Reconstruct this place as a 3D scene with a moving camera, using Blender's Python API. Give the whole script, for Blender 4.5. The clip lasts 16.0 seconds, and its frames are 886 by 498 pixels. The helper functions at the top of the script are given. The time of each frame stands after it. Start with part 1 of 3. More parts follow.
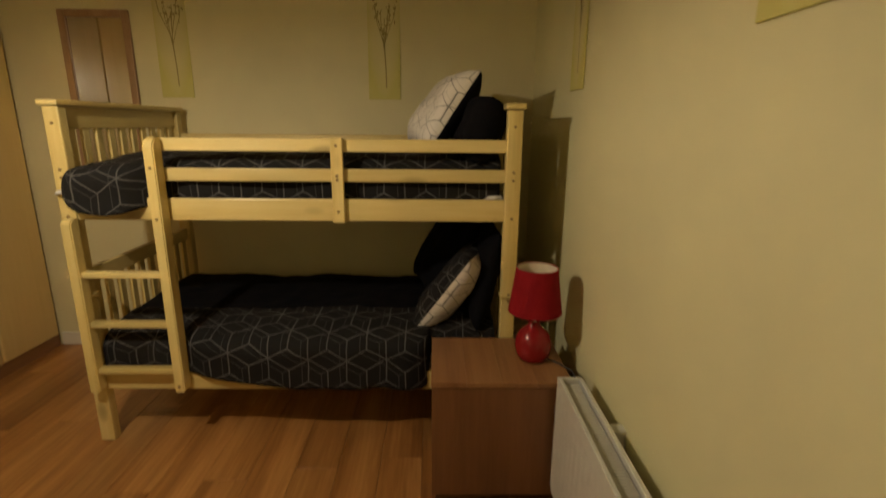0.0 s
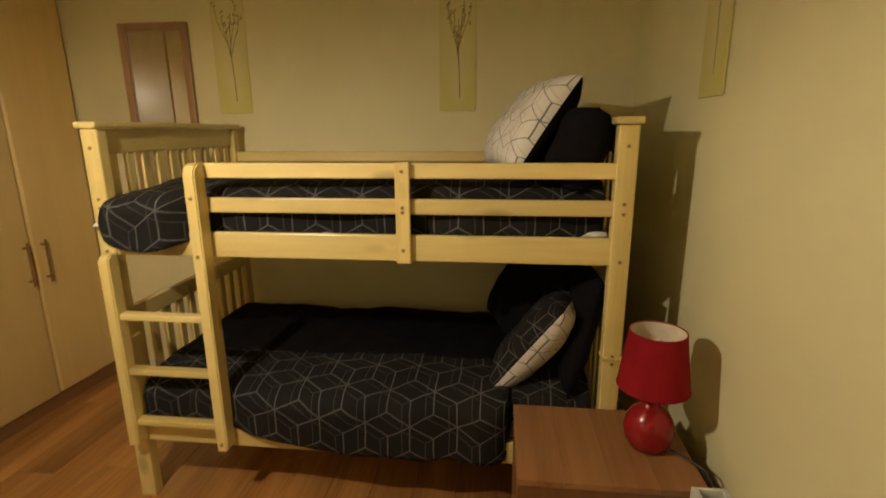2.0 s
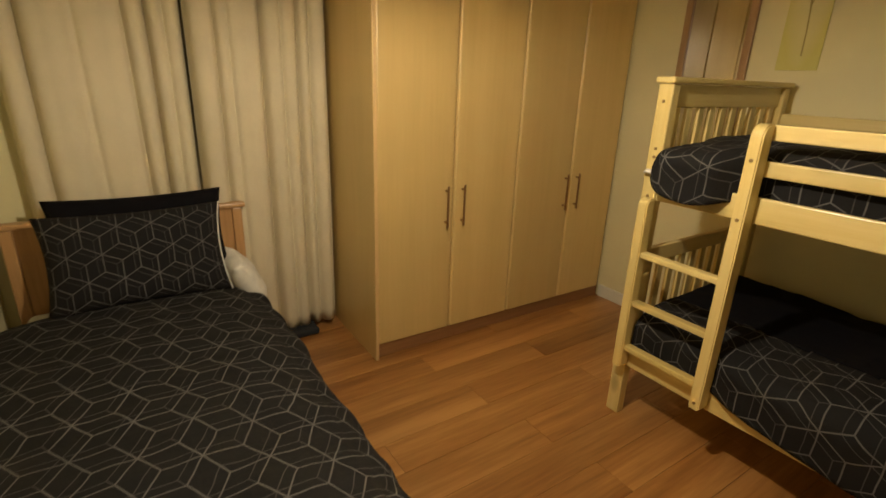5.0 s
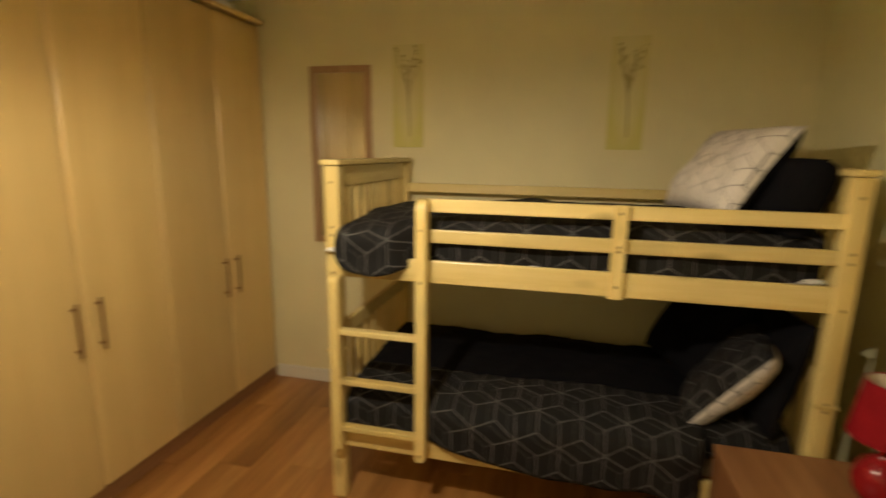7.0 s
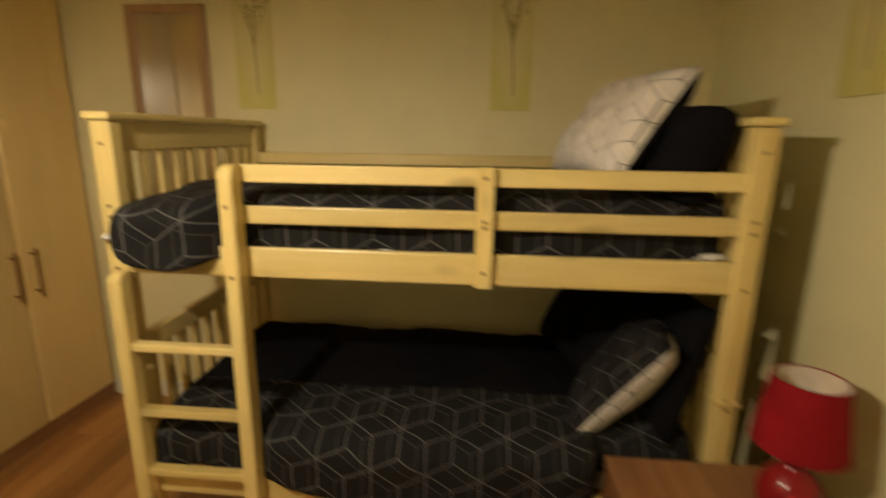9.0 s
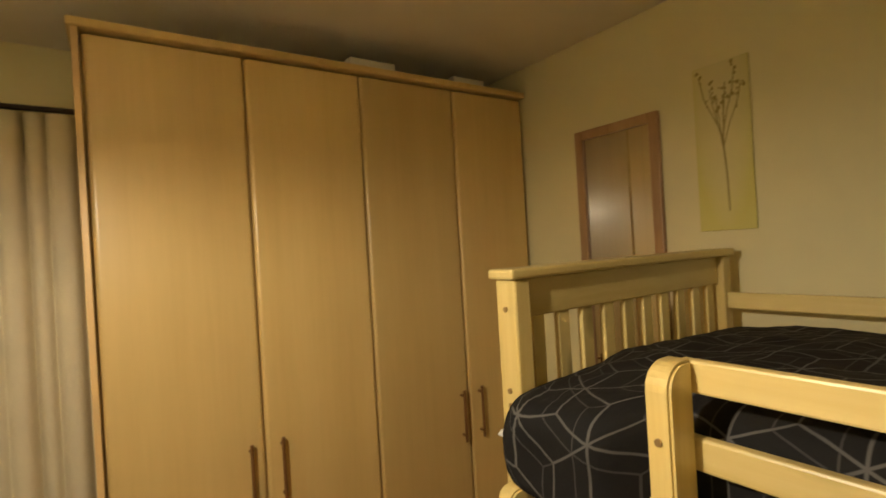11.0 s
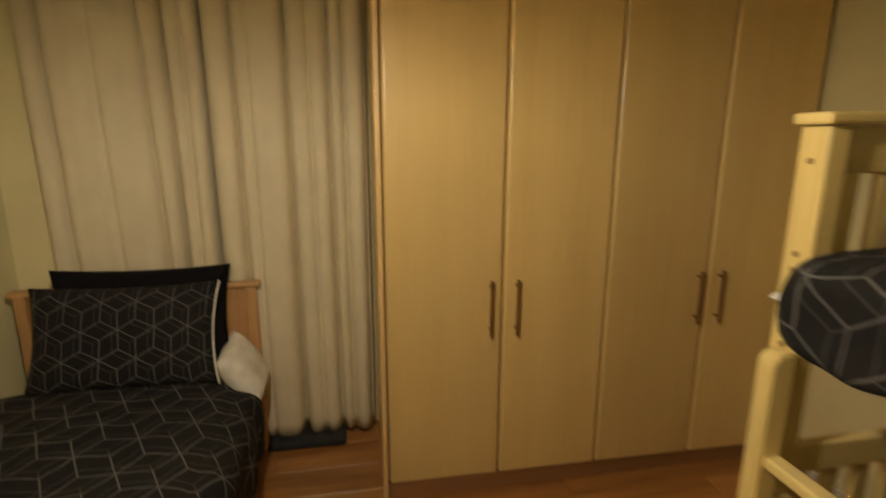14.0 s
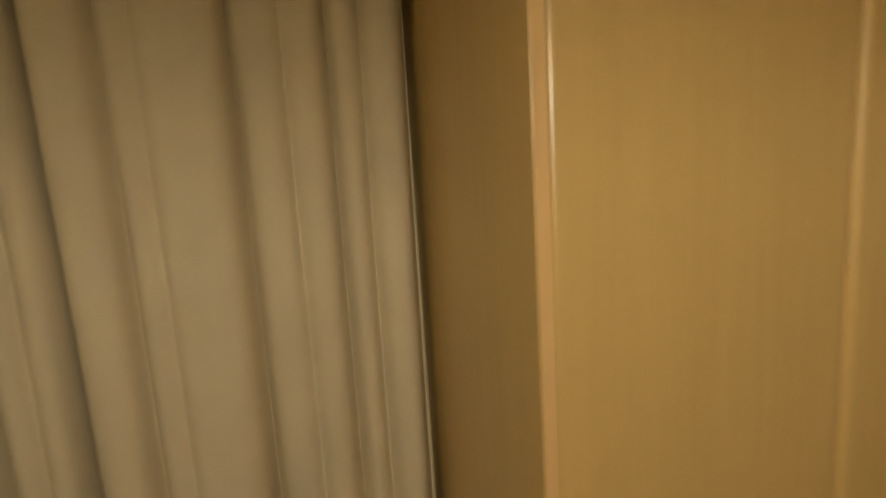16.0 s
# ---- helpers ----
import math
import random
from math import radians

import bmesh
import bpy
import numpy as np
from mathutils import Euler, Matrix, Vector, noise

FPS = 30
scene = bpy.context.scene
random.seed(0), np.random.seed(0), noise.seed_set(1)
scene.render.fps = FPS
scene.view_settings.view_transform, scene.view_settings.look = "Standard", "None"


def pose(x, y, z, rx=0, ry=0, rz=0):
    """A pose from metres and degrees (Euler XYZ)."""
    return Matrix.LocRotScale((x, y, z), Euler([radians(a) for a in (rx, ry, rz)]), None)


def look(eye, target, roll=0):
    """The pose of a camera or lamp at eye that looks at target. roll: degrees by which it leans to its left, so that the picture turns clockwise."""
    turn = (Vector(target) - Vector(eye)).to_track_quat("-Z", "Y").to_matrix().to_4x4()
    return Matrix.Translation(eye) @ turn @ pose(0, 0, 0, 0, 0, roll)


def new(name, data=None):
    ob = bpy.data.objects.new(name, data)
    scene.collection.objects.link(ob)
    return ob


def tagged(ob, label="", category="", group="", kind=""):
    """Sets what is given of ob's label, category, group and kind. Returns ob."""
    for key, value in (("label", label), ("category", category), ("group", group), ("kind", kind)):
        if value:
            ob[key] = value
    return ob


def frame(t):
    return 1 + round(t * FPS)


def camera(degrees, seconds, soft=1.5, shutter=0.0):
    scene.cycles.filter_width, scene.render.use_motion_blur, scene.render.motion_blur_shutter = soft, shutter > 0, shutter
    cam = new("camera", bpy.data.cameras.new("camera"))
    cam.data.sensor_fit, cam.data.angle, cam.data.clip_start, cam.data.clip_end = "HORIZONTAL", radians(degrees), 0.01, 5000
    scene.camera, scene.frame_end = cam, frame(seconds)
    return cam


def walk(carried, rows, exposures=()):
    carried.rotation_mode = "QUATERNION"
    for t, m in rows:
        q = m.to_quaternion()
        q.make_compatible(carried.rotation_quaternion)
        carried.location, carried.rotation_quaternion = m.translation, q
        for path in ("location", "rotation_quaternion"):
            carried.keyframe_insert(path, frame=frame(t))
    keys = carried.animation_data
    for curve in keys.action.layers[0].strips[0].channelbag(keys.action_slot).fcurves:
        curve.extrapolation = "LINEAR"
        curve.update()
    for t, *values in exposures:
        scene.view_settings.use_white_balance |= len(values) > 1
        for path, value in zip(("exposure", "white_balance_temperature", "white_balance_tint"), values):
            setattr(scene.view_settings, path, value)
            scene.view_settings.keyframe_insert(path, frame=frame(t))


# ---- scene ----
cam = camera(84.0, 16.0, soft=1.5, shutter=0.5)
PATH = [
    (0.0, (0.178, 0.541, 1.535), (0.210, 2.480, 1.047), 0.5),
    (0.5, (0.162, 0.789, 1.578), (0.102, 2.760, 1.247), -0.8),
    (1.0, (0.171, 1.006, 1.604), (-0.110, 2.963, 1.304), -0.8),
    (1.5, (0.122, 1.006, 1.601), (-0.044, 2.968, 1.249), -2.2),
    (2.0, (0.095, 0.976, 1.585), (-0.128, 2.908, 1.117), -0.4),
    (2.5, (0.121, 0.926, 1.614), (-0.485, 2.726, 0.987), -1.3),
    (3.0, (0.121, 0.840, 1.588), (-1.280, 2.059, 0.850), 0.5),
    (3.5, (0.061, 0.741, 1.567), (-1.540, 1.668, 0.807), 1.0),
    (6.0, (-0.432, 0.788, 1.605), (-1.819, 2.151, 1.140), 1.1),
    (6.5, (-0.567, 0.796, 1.623), (-1.557, 2.480, 1.197), -0.6),
    (7.0, (-0.469, 0.749, 1.667), (-0.928, 2.657, 1.278), 0.8),
    (7.5, (-0.244, 0.848, 1.614), (-0.229, 2.815, 1.257), -0.1),
    (8.0, (-0.058, 0.840, 1.567), (0.071, 2.777, 1.088), -1.0),
    (8.5, (-0.052, 0.932, 1.556), (0.067, 2.834, 0.951), -1.6),
    (9.0, (-0.246, 1.248, 1.568), (-0.415, 3.189, 1.117), 0.7),
    (9.5, (-0.421, 1.553, 1.619), (-1.186, 3.374, 1.303), -2.8),
    (10.0, (-0.507, 1.770, 1.677), (-1.843, 3.258, 1.647), -0.3),
    (10.2, (-0.543, 1.812, 1.709), (-1.984, 3.199, 1.757), -3.3),
    (12.5, (-0.560, 1.987, 1.580), (-2.397, 2.723, 1.287), 1.2),
    (13.0, (-0.512, 1.921, 1.558), (-2.293, 2.753, 1.185), 0.8),
    (13.5, (-0.428, 1.820, 1.555), (-2.251, 2.510, 1.104), 1.9),
    (14.0, (-0.572, 1.778, 1.567), (-2.493, 2.134, 1.142), 0.1),
    (14.5, (-0.904, 1.728, 1.600), (-2.869, 1.936, 1.294), -1.0),
    (15.0, (-1.355, 1.660, 1.636), (-3.320, 1.866, 1.327), 0.2),
    (15.5, (-1.674, 1.624, 1.703), (-3.599, 2.009, 1.320), -1.8),
    (16.0, (-1.950, 1.615, 1.690), (-3.870, 2.140, 1.400), -3.6),
]
walk(cam, [(t, look(eye, target, roll)) for t, eye, target, roll in PATH],
     exposures=[(0.0, -0.45), (0.5, -0.3), (1.5, -0.1), (2.5, 0.0), (3.5, -0.12), (6.0, -0.05), (7.5, 0.05), (8.5, 0.0), (10.0, 0.0), (12.5, -0.52), (14.0, -0.45), (14.5, -0.4), (15.0, -0.58), (16.0, -0.8)])

# ---- light ----
night = bpy.data.worlds.new("night")
night.use_nodes = True
night.node_tree.nodes["Background"].inputs[0].default_value = (0.02, 0.025, 0.04, 1)
night.node_tree.nodes["Background"].inputs[1].default_value = 0.05
scene.world = night

LAMP = (-1.15, 1.53, 1.995)
bulb_light = bpy.data.lights.new("pendant_bulb_light", "POINT")
bulb_light.energy = 62
bulb_light.color = (1.0, 0.85, 0.62)
bulb_light.shadow_soft_size = 0.028
new("pendant_bulb_light", bulb_light).location = LAMP


# ---- materials ----
class Nodes:
    """A small hand for building node trees."""

    def __init__(self, name, rough=0.6, metal=0.0):
        self.mat = bpy.data.materials.new(name)
        self.mat.use_nodes = True
        self.tree = self.mat.node_tree
        self.bsdf = self.tree.nodes["Principled BSDF"]
        self.bsdf.inputs["Roughness"].default_value = rough
        self.bsdf.inputs["Metallic"].default_value = metal

    def add(self, kind, **props):
        n = self.tree.nodes.new(kind)
        for k, v in props.items():
            setattr(n, k, v)
        return n

    def link(self, a, b):
        self.tree.links.new(a, b)

    def math(self, op, a, b=None, c=None):
        n = self.add("ShaderNodeMath", operation=op)
        for i, v in enumerate((a, b, c)):
            if v is None:
                continue
            if isinstance(v, (int, float)):
                n.inputs[i].default_value = v
            else:
                self.link(v, n.inputs[i])
        return n.outputs[0]

    def coords(self, scale=(1, 1, 1), which="Object", shift=None):
        tc = self.add("ShaderNodeTexCoord")
        mp = self.add("ShaderNodeMapping")
        mp.inputs["Scale"].default_value = scale
        self.link(tc.outputs[which], mp.inputs["Vector"])
        if shift is not None:
            self.link(shift, mp.inputs["Location"])
        return mp.outputs[0]

    def noise(self, vec, scale, detail=4, rough=0.55, distort=0.0):
        n = self.add("ShaderNodeTexNoise")
        n.inputs["Scale"].default_value = scale
        n.inputs["Detail"].default_value = detail
        n.inputs["Roughness"].default_value = rough
        n.inputs["Distortion"].default_value = distort
        self.link(vec, n.inputs["Vector"])
        return n.outputs["Fac"]

    def ramp(self, fac, stops):
        r = self.add("ShaderNodeValToRGB")
        els = r.color_ramp.elements
        while len(els) < len(stops):
            els.new(0.5)
        for e, (p, c) in zip(els, stops):
            e.position, e.color = p, (*c, 1)
        self.link(fac, r.inputs[0])
        return r.outputs[0]

    def mix(self, fac, a, b, mode="MIX"):
        m = self.add("ShaderNodeMix", data_type="RGBA", blend_type=mode)
        for key, v in ((0, fac), (6, a), (7, b)):
            if isinstance(v, (int, float)):
                m.inputs[key].default_value = v
            elif isinstance(v, tuple):
                m.inputs[key].default_value = (*v, 1)
            else:
                self.link(v, m.inputs[key])
        return m.outputs[2]

    def colour(self, c):
        if isinstance(c, tuple):
            self.bsdf.inputs["Base Color"].default_value = (*c, 1)
        else:
            self.link(c, self.bsdf.inputs["Base Color"])

    def bump(self, height, strength, dist=0.002):
        b = self.add("ShaderNodeBump")
        b.inputs["Strength"].default_value = strength
        b.inputs["Distance"].default_value = dist
        self.link(height, b.inputs["Height"])
        self.link(b.outputs[0], self.bsdf.inputs["Normal"])


def paint(name, c, rough=0.75, blotch=0.06, bump=0.15):
    n = Nodes(name, rough)
    v = n.coords()
    big = n.noise(v, 1.3, 3)
    fine = n.noise(v, 90, 3)
    lo, hi = tuple(x * (1 - blotch) for x in c), tuple(min(1, x * (1 + blotch)) for x in c)
    n.colour(n.ramp(big, [(0.3, lo), (0.7, hi)]))
    n.bump(fine, bump, 0.001)
    return n.mat


def wood(name, dark, mid, light, axis="Z", rough=0.45, grain=1.0, knots=0.0, coat=0.0, speck=0.0):
    n = Nodes(name, rough)
    info = n.add("ShaderNodeObjectInfo")
    shift = n.add("ShaderNodeCombineXYZ")
    n.link(n.math("MULTIPLY", info.outputs["Random"], 17.0), shift.inputs[0])
    n.link(n.math("MULTIPLY", info.outputs["Random"], 31.0), shift.inputs[1])
    n.link(n.math("MULTIPLY", info.outputs["Random"], 23.0), shift.inputs[2])
    s = {"X": (0.06, 1, 1), "Y": (1, 0.06, 1), "Z": (1, 1, 0.06)}[axis]
    v = n.coords(s, shift=shift.outputs[0])
    broad = n.noise(v, 9 * grain, 3, 0.5, 0.6)
    fine = n.noise(v, 75 * grain, 4, 0.6)
    both = n.math("ADD", n.math("MULTIPLY", broad, 0.65), n.math("MULTIPLY", fine, 0.35))
    c = n.ramp(both, [(0.33, dark), (0.5, mid), (0.68, light)])
    tone = n.math("MULTIPLY_ADD", info.outputs["Random"], 0.22, 0.88)
    hsv = n.add("ShaderNodeHueSaturation")
    n.link(c, hsv.inputs["Color"])
    n.link(tone, hsv.inputs["Value"])
    c = hsv.outputs[0]
    if knots:
        ks = {"X": (0.45, 1, 1), "Y": (1, 0.45, 1), "Z": (1, 1, 0.45)}[axis]
        kv = n.coords(ks, shift=shift.outputs[0])
        vor = n.add("ShaderNodeTexVoronoi")
        vor.inputs["Scale"].default_value = 6.0
        n.link(kv, vor.inputs["Vector"])
        spot = n.ramp(vor.outputs["Distance"], [(0.0, (1, 1, 1)), (knots, (0.6, 0.6, 0.6)), (knots * 1.7, (0, 0, 0))])
        c = n.mix(n.math("MULTIPLY", spot, 0.75), c, tuple(x * 0.45 for x in dark))
    if speck:
        sv = n.coords((1, 1, 0.35))
        vor = n.add("ShaderNodeTexVoronoi")
        vor.inputs["Scale"].default_value = 5.0
        n.link(sv, vor.inputs["Vector"])
        spot = n.ramp(vor.outputs["Distance"], [(0.0, (1, 1, 1)), (speck, (0, 0, 0))])
        c = n.mix(n.math("MULTIPLY", spot, 0.35), c, dark)
    n.colour(c)
    n.bump(fine, 0.12, 0.001)
    n.bsdf.inputs["Coat Weight"].default_value = coat
    n.bsdf.inputs["Coat Roughness"].default_value = 0.25
    return n.mat


def cube_cloth(name, base, line, pitch=0.165, rough=0.85, strength=1.0):
    """Cotton printed with thin lines that form a lattice of tumbling cubes."""
    n = Nodes(name, rough)
    tc = n.add("ShaderNodeTexCoord")
    wob = n.add("ShaderNodeTexNoise")
    wob.inputs["Scale"].default_value = 5.0
    n.link(tc.outputs["UV"], wob.inputs["Vector"])
    sep = n.add("ShaderNodeSeparateXYZ")
    n.link(tc.outputs["UV"], sep.inputs[0])
    wobble = n.math("MULTIPLY", n.math("SUBTRACT", wob.outputs["Fac"], 0.5), 0.12)

    def lattice(dx, dy, width):
        x = n.math("ADD", n.math("DIVIDE", sep.outputs[0], pitch), wobble)
        y = n.math("ADD", n.math("DIVIDE", sep.outputs[1], pitch), wobble)
        x, y = n.math("ADD", x, dx + 40.0), n.math("ADD", y, dy + 40.0 * 1.7320508)
        r3 = 1.7320508

        def cell(ox, oy):
            ax = n.math("SUBTRACT", n.math("MODULO", n.math("ADD", x, ox), 1.0), 0.5)
            ay = n.math("SUBTRACT", n.math("MODULO", n.math("ADD", y, oy), r3), r3 / 2)
            return ax, ay, n.math("ADD", n.math("MULTIPLY", ax, ax), n.math("MULTIPLY", ay, ay))

        ax, ay, ad = cell(0.0, 0.0)
        bx, by, bd = cell(0.5, r3 / 2)
        pick = n.math("LESS_THAN", ad, bd)

        def choose(p, q):
            return n.math("ADD", n.math("MULTIPLY", p, pick), n.math("MULTIPLY", q, n.math("SUBTRACT", 1.0, pick)))

        qx, qy = choose(ax, bx), choose(ay, by)

        def dot(u, v):
            return n.math("ADD", n.math("MULTIPLY", qx, u), n.math("MULTIPLY", qy, v))

        h = [n.math("ABSOLUTE", dot(math.cos(a), math.sin(a))) for a in (0, math.pi / 3, 2 * math.pi / 3)]
        near = n.math("SUBTRACT", 0.5, n.math("MAXIMUM", h[0], n.math("MAXIMUM", h[1], h[2])))
        for a in (math.pi / 2, math.pi * 7 / 6, math.pi * 11 / 6):
            along = dot(math.cos(a), math.sin(a))
            side = n.math("ABSOLUTE", dot(-math.sin(a), math.cos(a)))
            gone = n.math("MULTIPLY", n.math("LESS_THAN", along, 0.0), 9.0)
            near = n.math("MINIMUM", near, n.math("ADD", side, gone))
        soft = n.add("ShaderNodeMapRange", interpolation_type="SMOOTHSTEP")
        soft.inputs["From Min"].default_value = width * 1.6
        soft.inputs["From Max"].default_value = width * 0.5
        n.link(near, soft.inputs["Value"])
        return soft.outputs[0]

    main = lattice(0.0, 0.0, 0.0125)
    thin = lattice(0.17, 0.10, 0.009)
    v = n.coords((1, 1, 1), "UV")
    fade = n.noise(v, 3.0, 3)
    weave = n.noise(v, 420, 2)
    ink = n.math("MULTIPLY", n.math("MAXIMUM", main, n.math("MULTIPLY", thin, 0.42)), n.math("MULTIPLY_ADD", fade, 0.9, 0.35))
    ink = n.math("MINIMUM", n.math("MULTIPLY", ink, strength), 1.0)
    ground = n.mix(weave, tuple(c * 0.8 for c in base), tuple(c * 1.2 for c in base))
    n.colour(n.mix(ink, ground, line))
    n.bump(n.noise(v, 16, 4), 0.35, 0.012)
    n.bsdf.inputs["Specular IOR Level"].default_value = 0.2
    return n.mat


def cloth(name, c, rough=0.9, big=14, vary=0.12):
    n = Nodes(name, rough)
    v = n.coords()
    n.colour(n.ramp(n.noise(v, big, 4), [(0.3, tuple(x * (1 - vary) for x in c)), (0.7, tuple(min(1, x * (1 + vary)) for x in c))]))
    n.bump(n.noise(v, 300, 2), 0.2, 0.001)
    n.bsdf.inputs["Specular IOR Level"].default_value = 0.15
    return n.mat


def plain(name, c, rough=0.4, metal=0.0, mottled=0.08):
    n = Nodes(name, rough, metal)
    v = n.coords()
    n.colour(n.ramp(n.noise(v, 25, 3), [(0.3, tuple(x * (1 - mottled) for x in c)), (0.7, c)]))
    return n.mat


M_WALL = paint("cream_wall_paint", (0.74, 0.68, 0.42))
# Same paint as M_WALL, its tint shifted for the light on the east wall.
M_WALL_EAST = paint("east_cream_wall_paint", (0.73, 0.69, 0.42))
M_CEIL = paint("white_ceiling_paint", (0.78, 0.74, 0.66))
M_TRIM = paint("white_gloss_paint", (0.74, 0.72, 0.64), 0.35, 0.03, 0.05)
M_FLOOR = wood("oak_laminate", (0.23, 0.095, 0.027), (0.37, 0.172, 0.050), (0.52, 0.270, 0.090), "Y", 0.34, 0.8, coat=0.25)
M_PINE_X = wood("varnished_pine_long", (0.60, 0.445, 0.15), (0.72, 0.57, 0.23), (0.785, 0.645, 0.295), "X", 0.38, 0.7, knots=0.13, coat=0.3)
M_PINE_Y = wood("varnished_pine_cross", (0.60, 0.445, 0.15), (0.72, 0.57, 0.23), (0.785, 0.645, 0.295), "Y", 0.38, 0.7, knots=0.11, coat=0.3)
M_PINE_Z = wood("varnished_pine_upright", (0.60, 0.445, 0.15), (0.72, 0.57, 0.23), (0.785, 0.645, 0.295), "Z", 0.38, 0.7, knots=0.11, coat=0.3)
M_BED = wood("honey_pine", (0.34, 0.18, 0.07), (0.46, 0.26, 0.11), (0.55, 0.33, 0.15), "Z", 0.4, 0.8, coat=0.2)
M_BEECH = wood("beech_veneer", (0.615, 0.448, 0.18), (0.655, 0.482, 0.198), (0.69, 0.515, 0.218), "Z", 0.42, 0.6, coat=0.35, speck=0.10)
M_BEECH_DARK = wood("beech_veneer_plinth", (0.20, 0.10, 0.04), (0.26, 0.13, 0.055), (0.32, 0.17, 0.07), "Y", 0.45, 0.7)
M_BEECH_EDGE = wood("beech_edging", (0.60, 0.40, 0.18), (0.68, 0.47, 0.22), (0.74, 0.53, 0.27), "Z", 0.35, 0.6)
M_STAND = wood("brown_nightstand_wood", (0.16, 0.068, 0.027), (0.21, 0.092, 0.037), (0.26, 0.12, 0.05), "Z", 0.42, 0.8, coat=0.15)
# Lighter than M_STAND: the light on the upward face is put into the colour.
M_STAND_TOP_LIT = wood("brown_nightstand_boards_lit", (0.22, 0.10, 0.04), (0.30, 0.145, 0.06), (0.36, 0.185, 0.08), "Y", 0.42, 0.8, coat=0.15)
M_FRAME = wood("walnut_frame", (0.27, 0.155, 0.075), (0.34, 0.205, 0.105), (0.40, 0.25, 0.135), "Z", 0.4)
M_BRONZE = plain("aged_bronze", (0.30, 0.17, 0.07), 0.42, 0.7)
M_STEEL = plain("bolt_brass", (0.34, 0.22, 0.09), 0.4, 0.3)
M_WHITE = plain("white_enamel", (0.70, 0.69, 0.64), 0.3)
M_DARKMETAL = plain("dark_metal", (0.05, 0.04, 0.035), 0.4, 0.7)
M_RED = plain("red_glazed_ceramic", (0.30, 0.009, 0.014), 0.22)
M_REDCLOTH = cloth("red_shade_fabric", (0.27, 0.008, 0.014), 0.8)
M_SHADEIN = cloth("pale_shade_lining", (0.75, 0.66, 0.55))
# Black cotton; on the lower duvet's fold it also holds the upper bunk's shade.
M_BLACK = cloth("black_cotton", (0.0038, 0.0038, 0.006))
M_DARK_SLAB = cloth("dark_grey_matt", (0.030, 0.032, 0.036))
M_SHEET = cloth("white_cotton_sheet", (0.72, 0.70, 0.66))
M_CABLE = plain("black_cable", (0.02, 0.02, 0.02), 0.5)
M_DUVET = cube_cloth("dark_cube_print", (0.0120, 0.0115, 0.0125), (0.135, 0.132, 0.13), 0.185)
M_PILLOW = cube_cloth("dark_cube_print_pillow", (0.0115, 0.0108, 0.0125), (0.135, 0.132, 0.13), 0.14)
M_PALE = cube_cloth("white_cube_print", (0.70, 0.66, 0.62), (0.03, 0.03, 0.04), 0.13)
M_CURTAIN = cloth("cream_curtain_cotton", (0.665, 0.605, 0.455), 0.9, 7, 0.035)
canvas_n = Nodes("cream_canvas_with_lime_border", 0.75)
sep_n = canvas_n.add("ShaderNodeSeparateXYZ")
canvas_n.link(canvas_n.coords((1, 1, 1), "Generated"), sep_n.inputs[0])
rim_n = canvas_n.math("POWER", canvas_n.math("MULTIPLY", canvas_n.math("ABSOLUTE", canvas_n.math("SUBTRACT", sep_n.outputs[0], 0.5)), 1.5), 1.6)
low_n = canvas_n.math("POWER", canvas_n.math("SUBTRACT", 1.0, sep_n.outputs[2]), 2.2)
wash_n = canvas_n.math("MULTIPLY_ADD", canvas_n.noise(canvas_n.coords(), 9, 3), 0.25, canvas_n.math("MULTIPLY", canvas_n.math("ADD", rim_n, low_n), 0.85))
canvas_n.colour(canvas_n.ramp(wash_n, [(0.1, (0.71, 0.655, 0.39)), (0.55, (0.68, 0.625, 0.31)), (1.0, (0.62, 0.58, 0.19))]))
M_PRINT = canvas_n.mat
M_STEM = plain("printed_stem_ink", (0.33, 0.27, 0.09), 0.7)

mirror = Nodes("mirror_glass", 0.02, 1.0)
mirror.colour((0.62, 0.60, 0.57))
M_MIRROR = mirror.mat
shade_n = Nodes("pendant_shade_fabric", 0.9)
shade_n.colour((0.62, 0.53, 0.38))
shade_n.bsdf.inputs["Transmission Weight"].default_value = 0.0
tr = shade_n.add("ShaderNodeBsdfTranslucent")
tr.inputs[0].default_value = (0.56, 0.45, 0.29, 1)
mx = shade_n.add("ShaderNodeMixShader")
mx.inputs[0].default_value = 0.62
shade_n.link(shade_n.bsdf.outputs[0], mx.inputs[1])
shade_n.link(tr.outputs[0], mx.inputs[2])
shade_n.link(mx.outputs[0], shade_n.tree.nodes["Material Output"].inputs[0])
M_PENDANT = shade_n.mat


# ---- building helpers ----
BASE = {}


def thing(name, at, label, category, group="", kind=""):
    ob = new(name)
    ob.empty_display_size = 0.1
    ob.location = at
    BASE[ob.name] = Vector(at)
    return tagged(ob, label, category, group, kind)


def mesh_of(name, bm, materials, smooth=False):
    me = bpy.data.meshes.new(name)
    bm.normal_update()
    bm.to_mesh(me)
    bm.free()
    for m in materials if isinstance(materials, (list, tuple)) else [materials]:
        me.materials.append(m)
    if smooth:
        for p in me.polygons:
            p.use_smooth = True
    return me


def part(name, bm, material, parent, label="", smooth=False):
    """Links a bmesh, given in room coordinates, as one mesh under a thing or a part."""
    base = BASE[parent.name]
    bmesh.ops.translate(bm, verts=bm.verts, vec=-base)
    ob = new(name, mesh_of(name, bm, material, smooth))
    ob.parent = parent
    BASE[ob.name] = base
    return tagged(ob, label)


